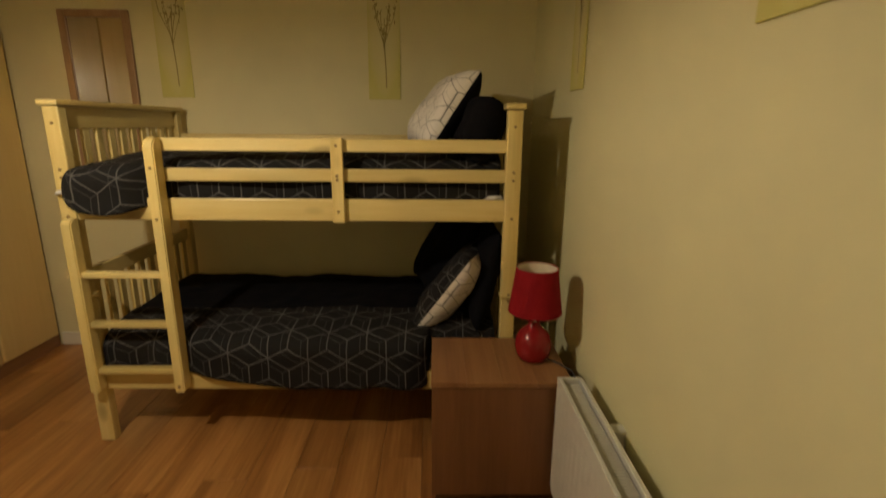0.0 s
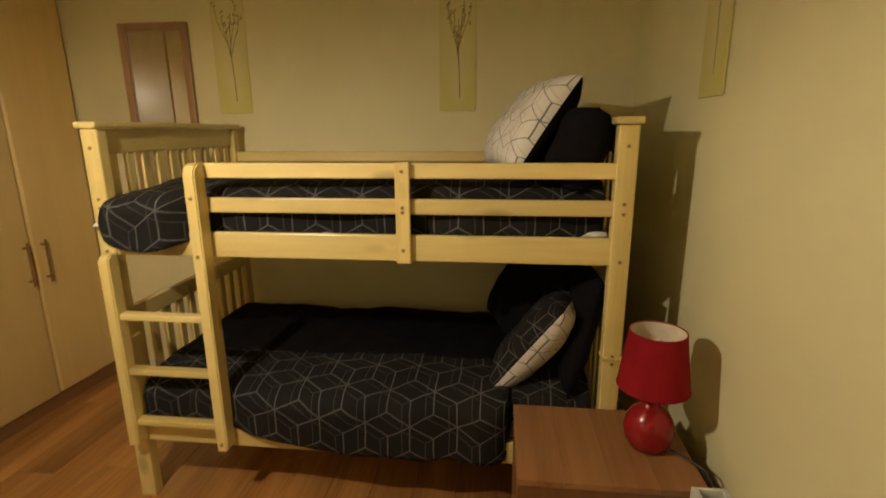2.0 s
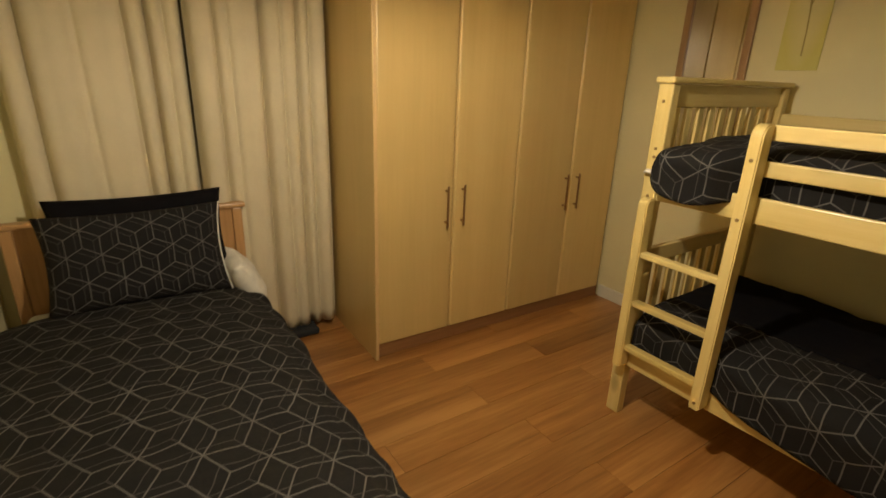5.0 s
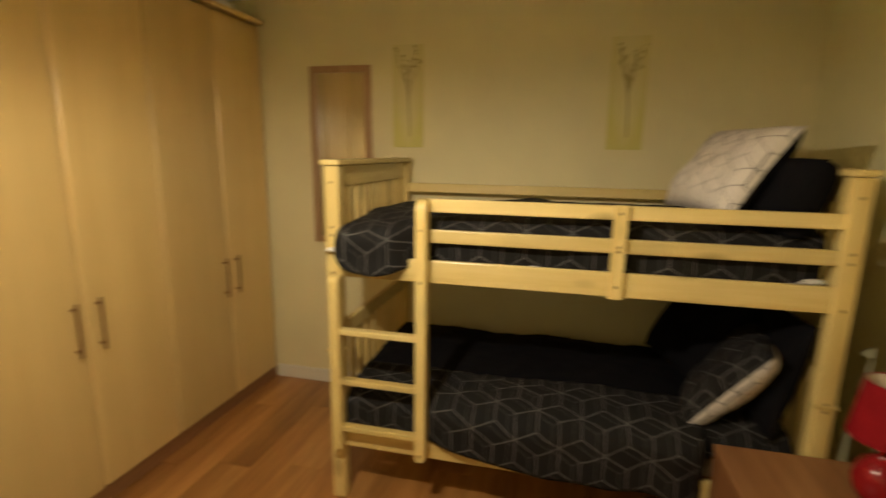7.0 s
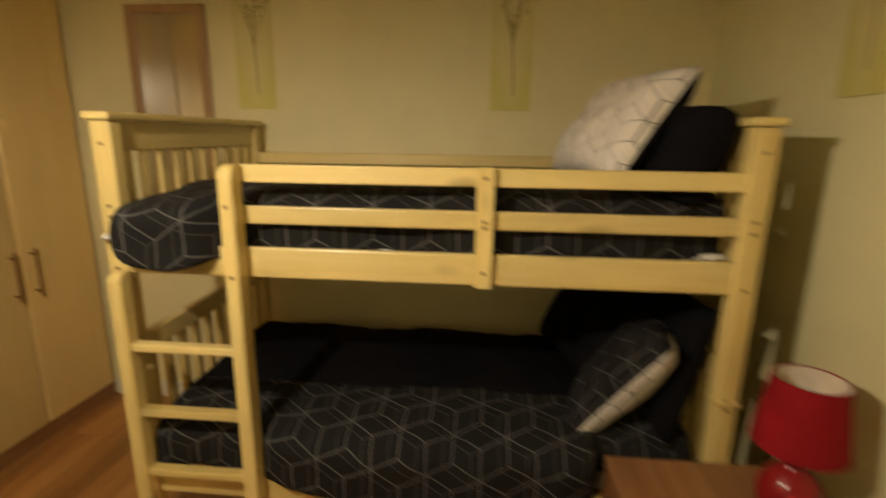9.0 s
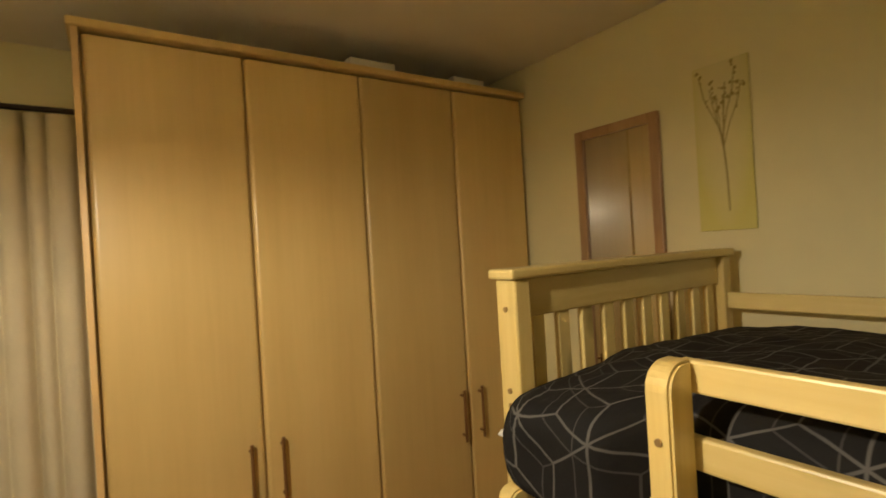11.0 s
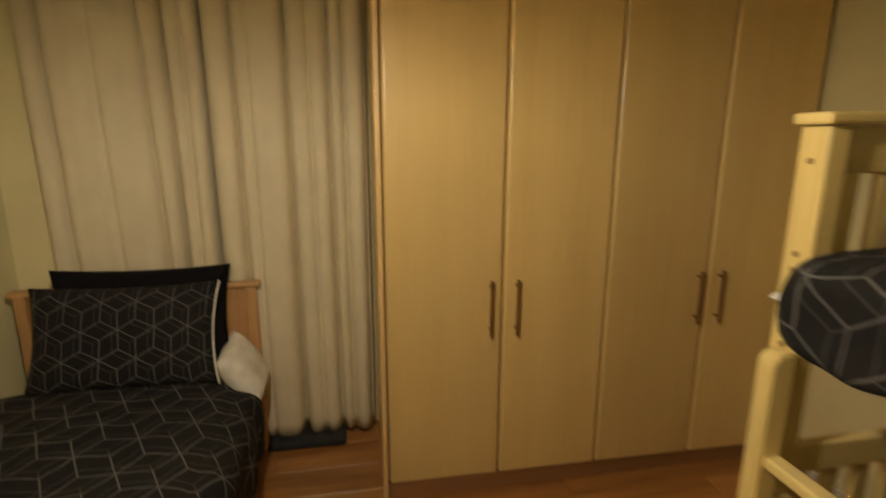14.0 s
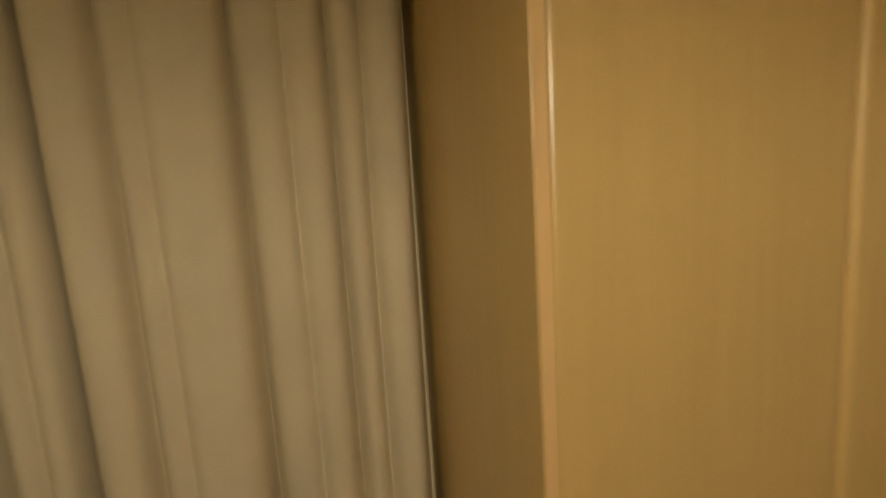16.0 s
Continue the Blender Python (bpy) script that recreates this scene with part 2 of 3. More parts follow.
def solid(name, bm, material, label, category="", kind="", group="", smooth=False):
    ob = new(name, mesh_of(name, bm, material, smooth))
    BASE[ob.name] = Vector((0, 0, 0))
    return tagged(ob, label, category, group, kind)


def box(x0, x1, y0, y1, z0, z1, bevel=0.0, bm=None, segments=2):
    own = bmesh.new()
    bmesh.ops.create_cube(own, size=1.0)
    for v in own.verts:
        v.co = ((x0 + x1) / 2 + v.co.x * (x1 - x0), (y0 + y1) / 2 + v.co.y * (y1 - y0), (z0 + z1) / 2 + v.co.z * (z1 - z0))
    if bevel:
        bmesh.ops.bevel(own, geom=own.edges[:], offset=bevel, segments=segments, affect="EDGES", profile=0.5)
    if bm is None:
        return own
    tmp = bpy.data.meshes.new("tmp")
    own.to_mesh(tmp)
    own.free()
    bm.from_mesh(tmp)
    bpy.data.meshes.remove(tmp)
    return bm


def lathe(cx, cy, profile, steps=32):
    """A turned shape from (radius, height) pairs."""
    bm = bmesh.new()
    rings = []
    for r, z in profile:
        rings.append([bm.verts.new((cx + r * math.cos(2 * math.pi * i / steps), cy + r * math.sin(2 * math.pi * i / steps), z)) for i in range(steps)])
    for a, b in zip(rings, rings[1:]):
        for i in range(steps):
            j = (i + 1) % steps
            bm.faces.new((a[i], a[j], b[j], b[i]))
    bm.faces.new(rings[0][::-1])
    bm.faces.new(rings[-1])
    return bm


def rod(p, q, r, steps=10):
    p, q = Vector(p), Vector(q)
    bm = bmesh.new()
    bmesh.ops.create_cone(bm, cap_ends=True, segments=steps, radius1=r, radius2=r, depth=(q - p).length)
    turn = (q - p).to_track_quat("Z", "Y").to_matrix().to_4x4()
    bmesh.ops.transform(bm, matrix=Matrix.Translation((p + q) / 2) @ turn, verts=bm.verts)
    return bm


def tube(points, r, steps=8):
    bm = bmesh.new()
    rings = []
    for i, p in enumerate(points):
        d = (Vector(points[min(i + 1, len(points) - 1)]) - Vector(points[max(i - 1, 0)])).normalized()
        a = d.orthogonal().normalized()
        b = d.cross(a)
        if rings:
            old = rings[-1][0].co - Vector(points[i - 1])
            a = (old - d * old.dot(d)).normalized()
            b = d.cross(a)
        rings.append([bm.verts.new(Vector(p) + r * (a * math.cos(2 * math.pi * k / steps) + b * math.sin(2 * math.pi * k / steps))) for k in range(steps)])
    for s, t in zip(rings, rings[1:]):
        for k in range(steps):
            bm.faces.new((s[k], s[(k + 1) % steps], t[(k + 1) % steps], t[k]))
    bm.faces.new(rings[0][::-1])
    bm.faces.new(rings[-1])
    return bm


# ---- room ----
XW, XE, YS, YN, ZC = -3.16, 0.80, 0.20, 3.82, 2.62
solid("wall_north", box(XW - 0.12, XE + 0.12, YN, YN + 0.12, 0, ZC), M_WALL, "cream painted wall behind the bunk bed", kind="structure")
solid("wall_west", box(XW - 0.12, XW, YS - 0.12, YN, 0, ZC), M_WALL, "cream painted wall behind the curtains", kind="structure")
east = box(XE, XE + 0.12, 0.98, YN, 0, ZC)
box(XE, XE + 0.12, -0.60, 0.06, 0, ZC, bm=east)
box(XE, XE + 0.12, 0.06, 0.98, 2.04, ZC, bm=east)
solid("wall_east", east, M_WALL_EAST, "cream yellow painted wall with the radiator", kind="structure")
solid("wall_south", box(XW, 0.0, YS - 0.12, YS, 0, ZC), M_WALL, "cream painted wall along the single bed", kind="structure")
lobby = box(-0.12, 0.0, -0.60, YS - 0.12, 0, ZC)
box(-0.12, XE + 0.12, -0.72, -0.60, 0, ZC, bm=lobby)
solid("wall_entrance", lobby, M_WALL, "cream painted wall beside the door", kind="structure")
solid("ceiling", box(XW - 0.12, XE + 0.12, -0.72, YN + 0.12, ZC, ZC + 0.1), M_CEIL, "white painted flat ceiling", kind="structure")

skirt = box(-2.46, XE - 0.016, YN - 0.016, YN, 0, 0.095, 0.004)
box(XE - 0.016, XE, 1.02, YN, 0, 0.095, 0.004, skirt)
box(XW, -0.0, YS, YS + 0.016, 0, 0.095, 0.004, skirt)
box(XW, XW + 0.016, YS + 0.016, 1.84, 0, 0.095, 0.004, skirt)
solid("baseboard", skirt, M_TRIM, "white painted skirting board", kind="structure")

door = thing("door_1", (XE, 0.48, 0), "white painted door with white frame", "door", kind="structure")
part("door_leaf", box(XE + 0.03, XE + 0.07, 0.10, 0.94, 0.005, 2.0, 0.003), M_TRIM, door)
case = box(XE - 0.018, XE + 0.03, 0.94, 1.01, 0, 2.0, 0.005)
box(XE - 0.018, XE + 0.03, 0.03, 0.10, 0, 2.0, 0.005, case)
box(XE - 0.018, XE + 0.03, 0.03, 1.01, 2.002, 2.07, 0.005, case)
part("door_frame", case, M_TRIM, door)


# ---- cloth shapes ----
def drape(name, materials, x0, x1, front, back, top, hem, label, category, foot=None, head=None, dome=0.02, slope=0.0, r=0.06, nx=90, ny=70, wrinkle=0.010, second=None, seed=0.0):
    """A duvet laid from front(x) to back, falling over the front edge to hem(x), and over the foot end down to foot."""
    bm = bmesh.new()
    uv = bm.loops.layers.uv.new("UVMap")
    grid, uvs = [], {}

    def bend(s, radius):
        """Distance past the bend start to (outward, downward)."""
        if s <= 0:
            return 0.0, 0.0
        a = min(s / radius, math.pi / 2)
        return radius * math.sin(a), radius * (1 - math.cos(a)) + max(0.0, s - radius * math.pi / 2)

    fall_x = max(0.0, top - foot) if foot is not None else 0.0
    flat_x = x1 - x0 - (r if foot is not None else 0.0)
    long_x = flat_x + (fall_x + r * 0.57 if foot is not None else 0.0)
    for i in range(nx + 1):
        s = long_x * i / nx
        over, drop_x = bend(s - flat_x, r) if foot is not None else (0.0, 0.0)
        x = x0 + min(s, flat_x) + over
        fy, hz = front(x), hem(x)
        fall = top - hz
        wide = abs(back - fy)
        sign = 1 if back > fy else -1
        total = wide - r + fall + r * 0.57
        row = []
        for j in range(ny + 1):
            t = total * j / ny
            flat = wide - r
            out, drop_y = bend(t - flat, r)
            y = back - sign * (min(t, flat) + out)
            mid = math.sin(math.pi * min(1, max(0, min(t, flat) / max(flat, 0.01)))) ** 0.5
            z = top - slope * math.exp(-s / 0.22) - max(drop_x, drop_y) - 0.35 * min(drop_x, drop_y) + dome * mid
            p = Vector((x * 3.1 + seed, y * 3.1, z * 3.1))
            w = noise.noise(p) * wrinkle * 1.6 + noise.noise(p * 3.3) * wrinkle * 0.8 + noise.noise(p * 8.0) * wrinkle * 0.25
            side = min(1.0, drop_y / 0.08)
            y -= sign * side * (w + 0.010 * math.sin(x * 17 + seed + 2 * math.sin(x * 5)))
            z += (1 - side) * w
            z = max(z, 0.03)
            v = bm.verts.new((x, y, z))
            uvs[v] = (s + 3, total - t + 3 if sign > 0 else t + 3)
            row.append(v)
        grid.append(row)
    for i in range(nx):
        for j in range(ny):
            f = bm.faces.new((grid[i][j], grid[i + 1][j], grid[i + 1][j + 1], grid[i][j + 1]))
            if second and second(f.calc_center_median()):
                f.material_index = 1
            for l in f.loops:
                l[uv].uv = uvs[l.vert]
    bmesh.ops.recalc_face_normals(bm, faces=bm.faces)
    folded = None
    if second:
        folded = bm.copy()
        bmesh.ops.delete(folded, geom=[f for f in folded.faces if f.material_index == 0], context="FACES")
        bmesh.ops.delete(bm, geom=[f for f in bm.faces if f.material_index == 1], context="FACES")
        for f in folded.faces:
            f.material_index = 0
    cover = materials if isinstance(materials, list) else [materials]
    ob = solid(name, bm, cover[0], label, category, smooth=True)
    pieces = [ob]
    if folded:
        pieces.append(part("turned_fold", folded, cover[1], ob, "plain black turned-back fold, darkened with painted shade", smooth=True))
    for piece in pieces:
        mod = piece.modifiers.new("thick", "SOLIDIFY")
        mod.thickness = 0.018
        mod.offset = -1
    return ob


def sheet_tuft(parent, at, size, seed):
    """A crumpled corner of bed sheet that peeps out from under the cover."""
    bm = bmesh.new()
    bmesh.ops.create_icosphere(bm, subdivisions=4, radius=1.0)
    for v in bm.verts:
        k = 1 + 0.30 * noise.noise(v.co * 1.9 + Vector((seed, 0, 0))) + 0.16 * noise.noise(v.co * 4.5 + Vector((0, seed, 0)))
        v.co = Vector((v.co.x * size[0] * k + at[0], v.co.y * size[1] * k + at[1], v.co.z * size[2] * k + at[2]))
    part("sheet_corner", bm, M_SHEET, parent, smooth=True)


def pillow(name, materials, m, w, h, thick, label, flat=0.6, seed=0.0):
    """A stuffed pillow with pinched corners: front takes the first cloth, back the second."""
    bm = bmesh.new()
    uv = bm.loops.layers.uv.new("UVMap")
    n = 28
    sides = []
    for side in (1, -1):
        grid = []
        for i in range(n + 1):
            row = []
            for j in range(n + 1):
                a, b = 2 * i / n - 1, 2 * j / n - 1
                edge = max(0.0, (1 - a ** 4) * (1 - b ** 4))
                puff = thick / 2 * edge ** flat
                pinch = 1 - 0.07 * (1 - abs(a) ** 2) * abs(b) ** 3
                pinch2 = 1 - 0.07 * (1 - abs(b) ** 2) * abs(a) ** 3
                x, y = a * w / 2 * pinch2, b * h / 2 * pinch
                q = Vector((x * 5 + seed, y * 5, side * 2.0))
                puff += edge * (noise.noise(q) * 0.018 + noise.noise(q * 2.7) * 0.008)
                if side < 0 and (i in (0, n) or j in (0, n)):
                    row.append(sides[0][i][j])
                else:
                    row.append(bm.verts.new((x, y, side * puff)))
            grid.append(row)
        sides.append(grid)
    for k, grid in enumerate(sides):
        for i in range(n):
            for j in range(n):
                q = (grid[i][j], grid[i + 1][j], grid[i + 1][j + 1], grid[i][j + 1])
                f = bm.faces.new(q if k == 0 else q[::-1])
                f.material_index = k
                for l, (ii, jj) in zip(f.loops, ((i, j), (i + 1, j), (i + 1, j + 1), (i, j + 1)) if k == 0 else ((i, j + 1), (i + 1, j + 1), (i + 1, j), (i, j))):
                    l[uv].uv = (w * ii / n + 2, h * jj / n + 2)
    bmesh.ops.transform(bm, matrix=m, verts=bm.verts)
    return solid(name, bm, materials, label, "pillow", smooth=True)


# ---- bunk bed ----
BX0, BX1, BY0, BY1 = -1.475, 0.554, 2.705, 3.735
bunk = thing("bunk_bed", ((BX0 + BX1) / 2, (BY0 + BY1) / 2, 0), "varnished pine bunk bed with slatted ends and ladder", "bunk bed")


def bolt(parent, x, y, z, axis="y"):
    d = {"y": (0, 0.004, 0), "x": (0.004, 0, 0)}[axis]
    part("bolt", rod((x - d[0], y - d[1], z), (x + d[0], y + d[1], z), 0.0065, 12), M_STEEL, parent)


PW, PD = 0.068, 0.052
for px, sx in ((BX0, 1), (BX1 - PW, -1)):
    for py in (BY0, BY1 - PD):
        post = part("post", box(px, px + PW, py, py + PD, 0.0, 1.600, 0.006), M_PINE_Z, bunk)
        if py == BY0:
            for z in (1.53, 1.335, 1.30, 1.13, 0.77, 0.74):
                bolt(post, px + PW / 2, py, z)
            part("post_collar", box(px - 0.006, px + PW + 0.006, py - 0.006, py + PD + 0.006, 0.752, 0.768, 0.004), M_PINE_Z, post)
    part("top_cap", box(px - 0.010, px + PW + 0.010, BY0 - 0.015, BY1 + 0.015, 1.602, 1.627, 0.007), M_PINE_Y, bunk)
    xm = px + PW / 2
    part("upper_end_rail", box(xm - 0.014, xm + 0.014, BY0 + PD, BY1 - PD, 1.505, 1.60, 0.004), M_PINE_Y, bunk)
    part("mattress_end_rail", box(xm - 0.014, xm + 0.014, BY0 + PD, BY1 - PD, 1.115, 1.21, 0.004), M_PINE_Y, bunk)
    part("lower_end_rail", box(xm - 0.014, xm + 0.014, BY0 + PD, BY1 - PD, 0.80, 0.875, 0.004), M_PINE_Y, bunk)
    part("bottom_end_rail", box(xm - 0.014, xm + 0.014, BY0 + PD, BY1 - PD, 0.28, 0.375, 0.004), M_PINE_Y, bunk)
    count = 10
    for k in range(count):
        yc = BY0 + PD + (BY1 - BY0 - 2 * PD) * (k + 0.5) / count
        part("slat", box(xm - 0.009, xm + 0.009, yc - 0.021, yc + 0.021, 1.205, 1.51, 0.003), M_PINE_Z, bunk)
        part("lower_slat", box(xm - 0.009, xm + 0.009, yc - 0.021, yc + 0.021, 0.37, 0.805, 0.003), M_PINE_Z, bunk)

LX = -1.045
RAIL0 = LX + 0.05
for z0, z1 in ((1.418, 1.474), (1.288, 1.345)):
    part("guard_rail", box(RAIL0 - 0.03, BX1 - PW + 0.004, BY0 + 0.012, BY0 + 0.034, z0, z1, 0.005), M_PINE_X, bunk)
    part("back_guard_rail", box(BX0 + PW - 0.004, BX1 - PW + 0.004, BY1 - 0.034, BY1 - 0.012, z0, z1, 0.005), M_PINE_X, bunk)
part("side_rail", box(BX0 + PW - 0.004, BX1 - PW + 0.004, BY0 + 0.012, BY0 + 0.036, 1.113, 1.212, 0.005), M_PINE_X, bunk)
part("back_side_rail", box(BX0 + PW - 0.004, BX1 - PW + 0.004, BY1 - 0.036, BY1 - 0.012, 1.113, 1.212, 0.005), M_PINE_X, bunk)
part("lower_side_rail", box(BX0 + PW - 0.004, BX1 - PW + 0.004, BY0 + 0.012, BY0 + 0.036, 0.278, 0.375, 0.005), M_PINE_X, bunk)
part("lower_back_rail", box(BX0 + PW - 0.004, BX1 - PW + 0.004, BY1 - 0.036, BY1 - 0.012, 0.278, 0.375, 0.005), M_PINE_X, bunk)
mid = part("guard_post", box(-0.275, -0.222, BY0 - 0.012, BY0 + 0.011, 1.108, 1.478, 0.005), M_PINE_Z, bunk)
for z in (1.446, 1.317, 1.30, 1.16):
    bolt(mid, -0.249, BY0 - 0.012, z)


def rounded_plank(x0, x1, y0, y1, z0, z1, radius):
    """An upright whose top front corner is rounded off, seen from the side."""
    bm = bmesh.new()
    outline = [(y1, z0), (y1, z1)]
    for k in range(7):
        a = math.pi / 2 + math.pi / 2 * k / 6
        outline.append((y0 + radius + radius * math.cos(a), z1 - radius + radius * math.sin(a)))
    outline.append((y0, z0))
    lo = [bm.verts.new((x0, y, z)) for y, z in outline]
    hi = [bm.verts.new((x1, y, z)) for y, z in outline]
    bm.faces.new(lo)
    bm.faces.new(hi[::-1])
    for k in range(len(outline)):
        j = (k + 1) % len(outline)
        bm.faces.new((lo[j], lo[k], hi[k], hi[j]))
    bmesh.ops.recalc_face_normals(bm, faces=bm.faces)
    bmesh.ops.bevel(bm, geom=[e for e in bm.edges if abs(e.verts[0].co.x - e.verts[1].co.x) < 1e-6], offset=0.005, segments=2, affect="EDGES")
    return bm


ladder = part("ladder", rounded_plank(LX, LX + 0.046, BY0 - 0.060, BY0 + 0.010, 0.30, 1.476, 0.045), M_PINE_Z, bunk)
part("ladder_upright", rounded_plank(BX0 + PW - 0.035, BX0 + PW + 0.011, BY0 - 0.060, BY0 - 0.003, 0.30, 1.125, 0.03), M_PINE_Z, bunk)
for z in (0.872, 0.634, 0.402):
    part("rung", box(BX0 + PW + 0.011, LX, BY0 - 0.050, BY0 - 0.008, z - 0.014, z + 0.014, 0.006), M_PINE_X, bunk)
for z in (1.35, 1.13, 0.33):
    bolt(ladder, LX + 0.023, BY0 - 0.060, z)
for k in range(12):
    xk = BX0 + 0.12 + (BX1 - BX0 - 0.24) * k / 11
    part("bed_slat", box(xk - 0.035, xk + 0.035, BY0 + 0.037, BY1 - 0.037, 1.135, 1.150, 0.002), M_PINE_Y, bunk)
    part("bed_slat", box(xk - 0.035, xk + 0.035, BY0 + 0.037, BY1 - 0.037, 0.315, 0.330, 0.002), M_PINE_Y, bunk)

upper_mattress = solid("mattress", box(BX0 + 0.08, BX1 - 0.08, BY0 + 0.082, BY1 - 0.06, 1.150, 1.216, 0.015, segments=3), M_SHEET, "white sheeted mattress on the upper bunk", "mattress", smooth=True)
sheet_tuft(upper_mattress, (BX0 + 0.045, BY0 - 0.018, 1.238), (0.034, 0.020, 0.010), 2.0)
sheet_tuft(upper_mattress, (BX1 - 0.105, BY0 + 0.070, 1.214), (0.04, 0.015, 0.010), 6.0)
solid("mattress", box(BX0 + 0.08, BX1 - 0.08, BY0 + 0.10, BY1 - 0.06, 0.330, 0.49, 0.03, segments=3), M_SHEET, "white sheeted mattress on the lower bunk", "mattress", smooth=True)


def upper_front(x):
    k = 1 / (1 + math.exp((x + 1.10) / 0.025))
    return 2.772 - 0.142 * k * min(1.0, max(0.0, (x + 1.47) / 0.10)) ** 0.5


def upper_hem(x):
    k = 1 / (1 + math.exp((x + 1.10) / 0.03))
    return 1.195 + 0.09 * math.exp(-(x + 1.40) / 0.05) - 0.030 * k * math.sin(math.pi * min(1, max(0, (x + 1.45) / 0.42))) ** 0.7


drape("duvet", M_DUVET, BX0 + 0.075, BX1 - 0.08, upper_front, BY1 - 0.05, 1.385, upper_hem, "dark cube-patterned duvet spread on the upper bunk", "duvet", dome=0.03, slope=0.05, r=0.07, wrinkle=0.012, seed=2.0)


def lower_hem(x):
    if x < -1.03:
        return 0.385
    if x > 0.15:
        return 0.46
    k = min(1.0, (x + 1.03) / 0.55)
    return 0.385 - 0.085 * k ** 0.8


# Behind y 3.03 the fold goes near-black, shade from the bunk above included.
drape("duvet", [M_DUVET, M_BLACK], BX0 + 0.075, BX1 - 0.08, lambda x: 2.672 + 0.05 / (1 + math.exp((x + 1.0) / 0.03)) + 0.085 / (1 + math.exp(-(x - 0.15) / 0.012)), BY1 - 0.05, 0.560, lower_hem,
      "dark cube-patterned duvet with black fold on the lower bunk", "duvet", dome=0.03, r=0.09, wrinkle=0.010, second=lambda c: c.y > 3.03, seed=7.0)

# pillows of the bunk bed
TURN = pose(0, 0, 0, 0, 0, 90)
pillow("pillow", [M_PALE, M_BLACK], Matrix.Translation((0.205, 3.12, 1.60)) @ pose(0, 0, 0, 0, 0, 12) @ pose(0, 0, 0, 0, -56, 0) @ TURN, 0.60, 0.43, 0.18, "white pillow with dark cube lines and black back, propped up", seed=1.0)
pillow("pillow", [M_BLACK, M_BLACK], Matrix.Translation((0.385, 3.08, 1.515)) @ pose(0, 0, 0, 0, -74, 0) @ TURN, 0.66, 0.30, 0.22, "black pillow leaning on the upper bunk end", flat=0.35, seed=3.0)
pillow("pillow", [M_PILLOW, M_PALE], Matrix.Translation((0.300, 3.03, 0.735)) @ pose(0, 0, 0, 0, 0, -20) @ pose(0, 0, 0, 0, -54, 0) @ TURN, 0.58, 0.50, 0.19, "dark cube-patterned pillow with white back, propped up", seed=5.0)
pillow("pillow", [M_BLACK, M_BLACK], Matrix.Translation((0.23, 3.36, 0.82)) @ pose(0, 0, 0, 0, 0, 14) @ pose(0, 0, 0, 0, -60, 0) @ TURN, 0.58, 0.50, 0.16, "black pillow heaped behind the patterned one", seed=21.0)
pillow("pillow", [M_BLACK, M_BLACK], Matrix.Translation((0.43, 3.06, 0.80)) @ pose(0, 0, 0, 0, -78, 0) @ TURN, 0.60, 0.50, 0.13, "black pillow leaning on the lower bunk end", seed=8.0)

# ---- wardrobe ----
WX, WY0, WY1, WZ = -2.476, 1.875, YN - 0.012, 2.455
def postformed(y0, y1, z0, z1, front, back, radius=0.017):
    """A door leaf whose two upright front edges are rolled over."""
    bm = bmesh.new()
    outline = [(back, y0)]
    for k in range(7):
        a = math.pi / 2 * k / 6
        outline.append((front - radius + radius * math.sin(a), y0 + radius - radius * math.cos(a)))
    for k in range(7):
        a = math.pi / 2 * k / 6
        outline.append((front - radius + radius * math.cos(a), y1 - radius + radius * math.sin(a)))
    outline.append((back, y1))
    lo = [bm.verts.new((x, y, z0)) for x, y in outline]
    hi = [bm.verts.new((x, y, z1)) for x, y in outline]
    bm.faces.new(lo)
    bm.faces.new(hi)
    for k in range(len(outline)):
        j = (k + 1) % len(outline)
        bm.faces.new((lo[k], lo[j], hi[j], hi[k]))
    bmesh.ops.recalc_face_normals(bm, faces=bm.faces)
    return bm


ward = thing("wardrobe", (WX - 0.3, (WY0 + WY1) / 2, 0), "tall four-door beech veneer wardrobe with bar handles", "wardrobe")
part("side_panel", box(XW + 0.01, WX + 0.020, WY0, WY0 + 0.020, 0, WZ, 0.002), M_BEECH, ward)
part("panel_edging", box(WX + 0.0205, WX + 0.0235, WY0 + 0.001, WY0 + 0.019, 0, WZ, 0.001), M_BEECH_EDGE, ward)
part("carcass", box(XW + 0.01, WX - 0.024, WY0 + 0.021, WY1, 0.09, WZ - 0.04), M_BEECH, ward)
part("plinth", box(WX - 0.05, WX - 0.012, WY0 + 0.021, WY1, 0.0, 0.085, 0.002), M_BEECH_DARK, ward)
part("cornice", box(XW + 0.01, WX + 0.03, WY0 - 0.012, WY1, WZ + 0.001, WZ + 0.03, 0.006), M_BEECH, ward)
edges = (WY0 + 0.024, 2.396, 2.868, 3.355, WY1 - 0.004)
for k in range(4):
    a, b = edges[k] + 0.0025, edges[k + 1] - 0.0025
    leaf = part("door", postformed(a, b, 0.09, WZ - 0.012, WX, WX - 0.022), M_BEECH, ward)
    yh = (2.339, 2.453, 3.303, 3.410)[k]
    bar = part("handle", rod((WX + 0.030, yh, 0.762), (WX + 0.030, yh, 1.006), 0.0065, 12), M_BRONZE, leaf, "aged bronze bar handle")
    for z in (0.790, 0.978):
        part("handle_stud", rod((WX - 0.001, yh, z), (WX + 0.030, yh, z), 0.006, 10), M_BRONZE, leaf)
ward.rotation_euler[2] = math.radians(-0.9)
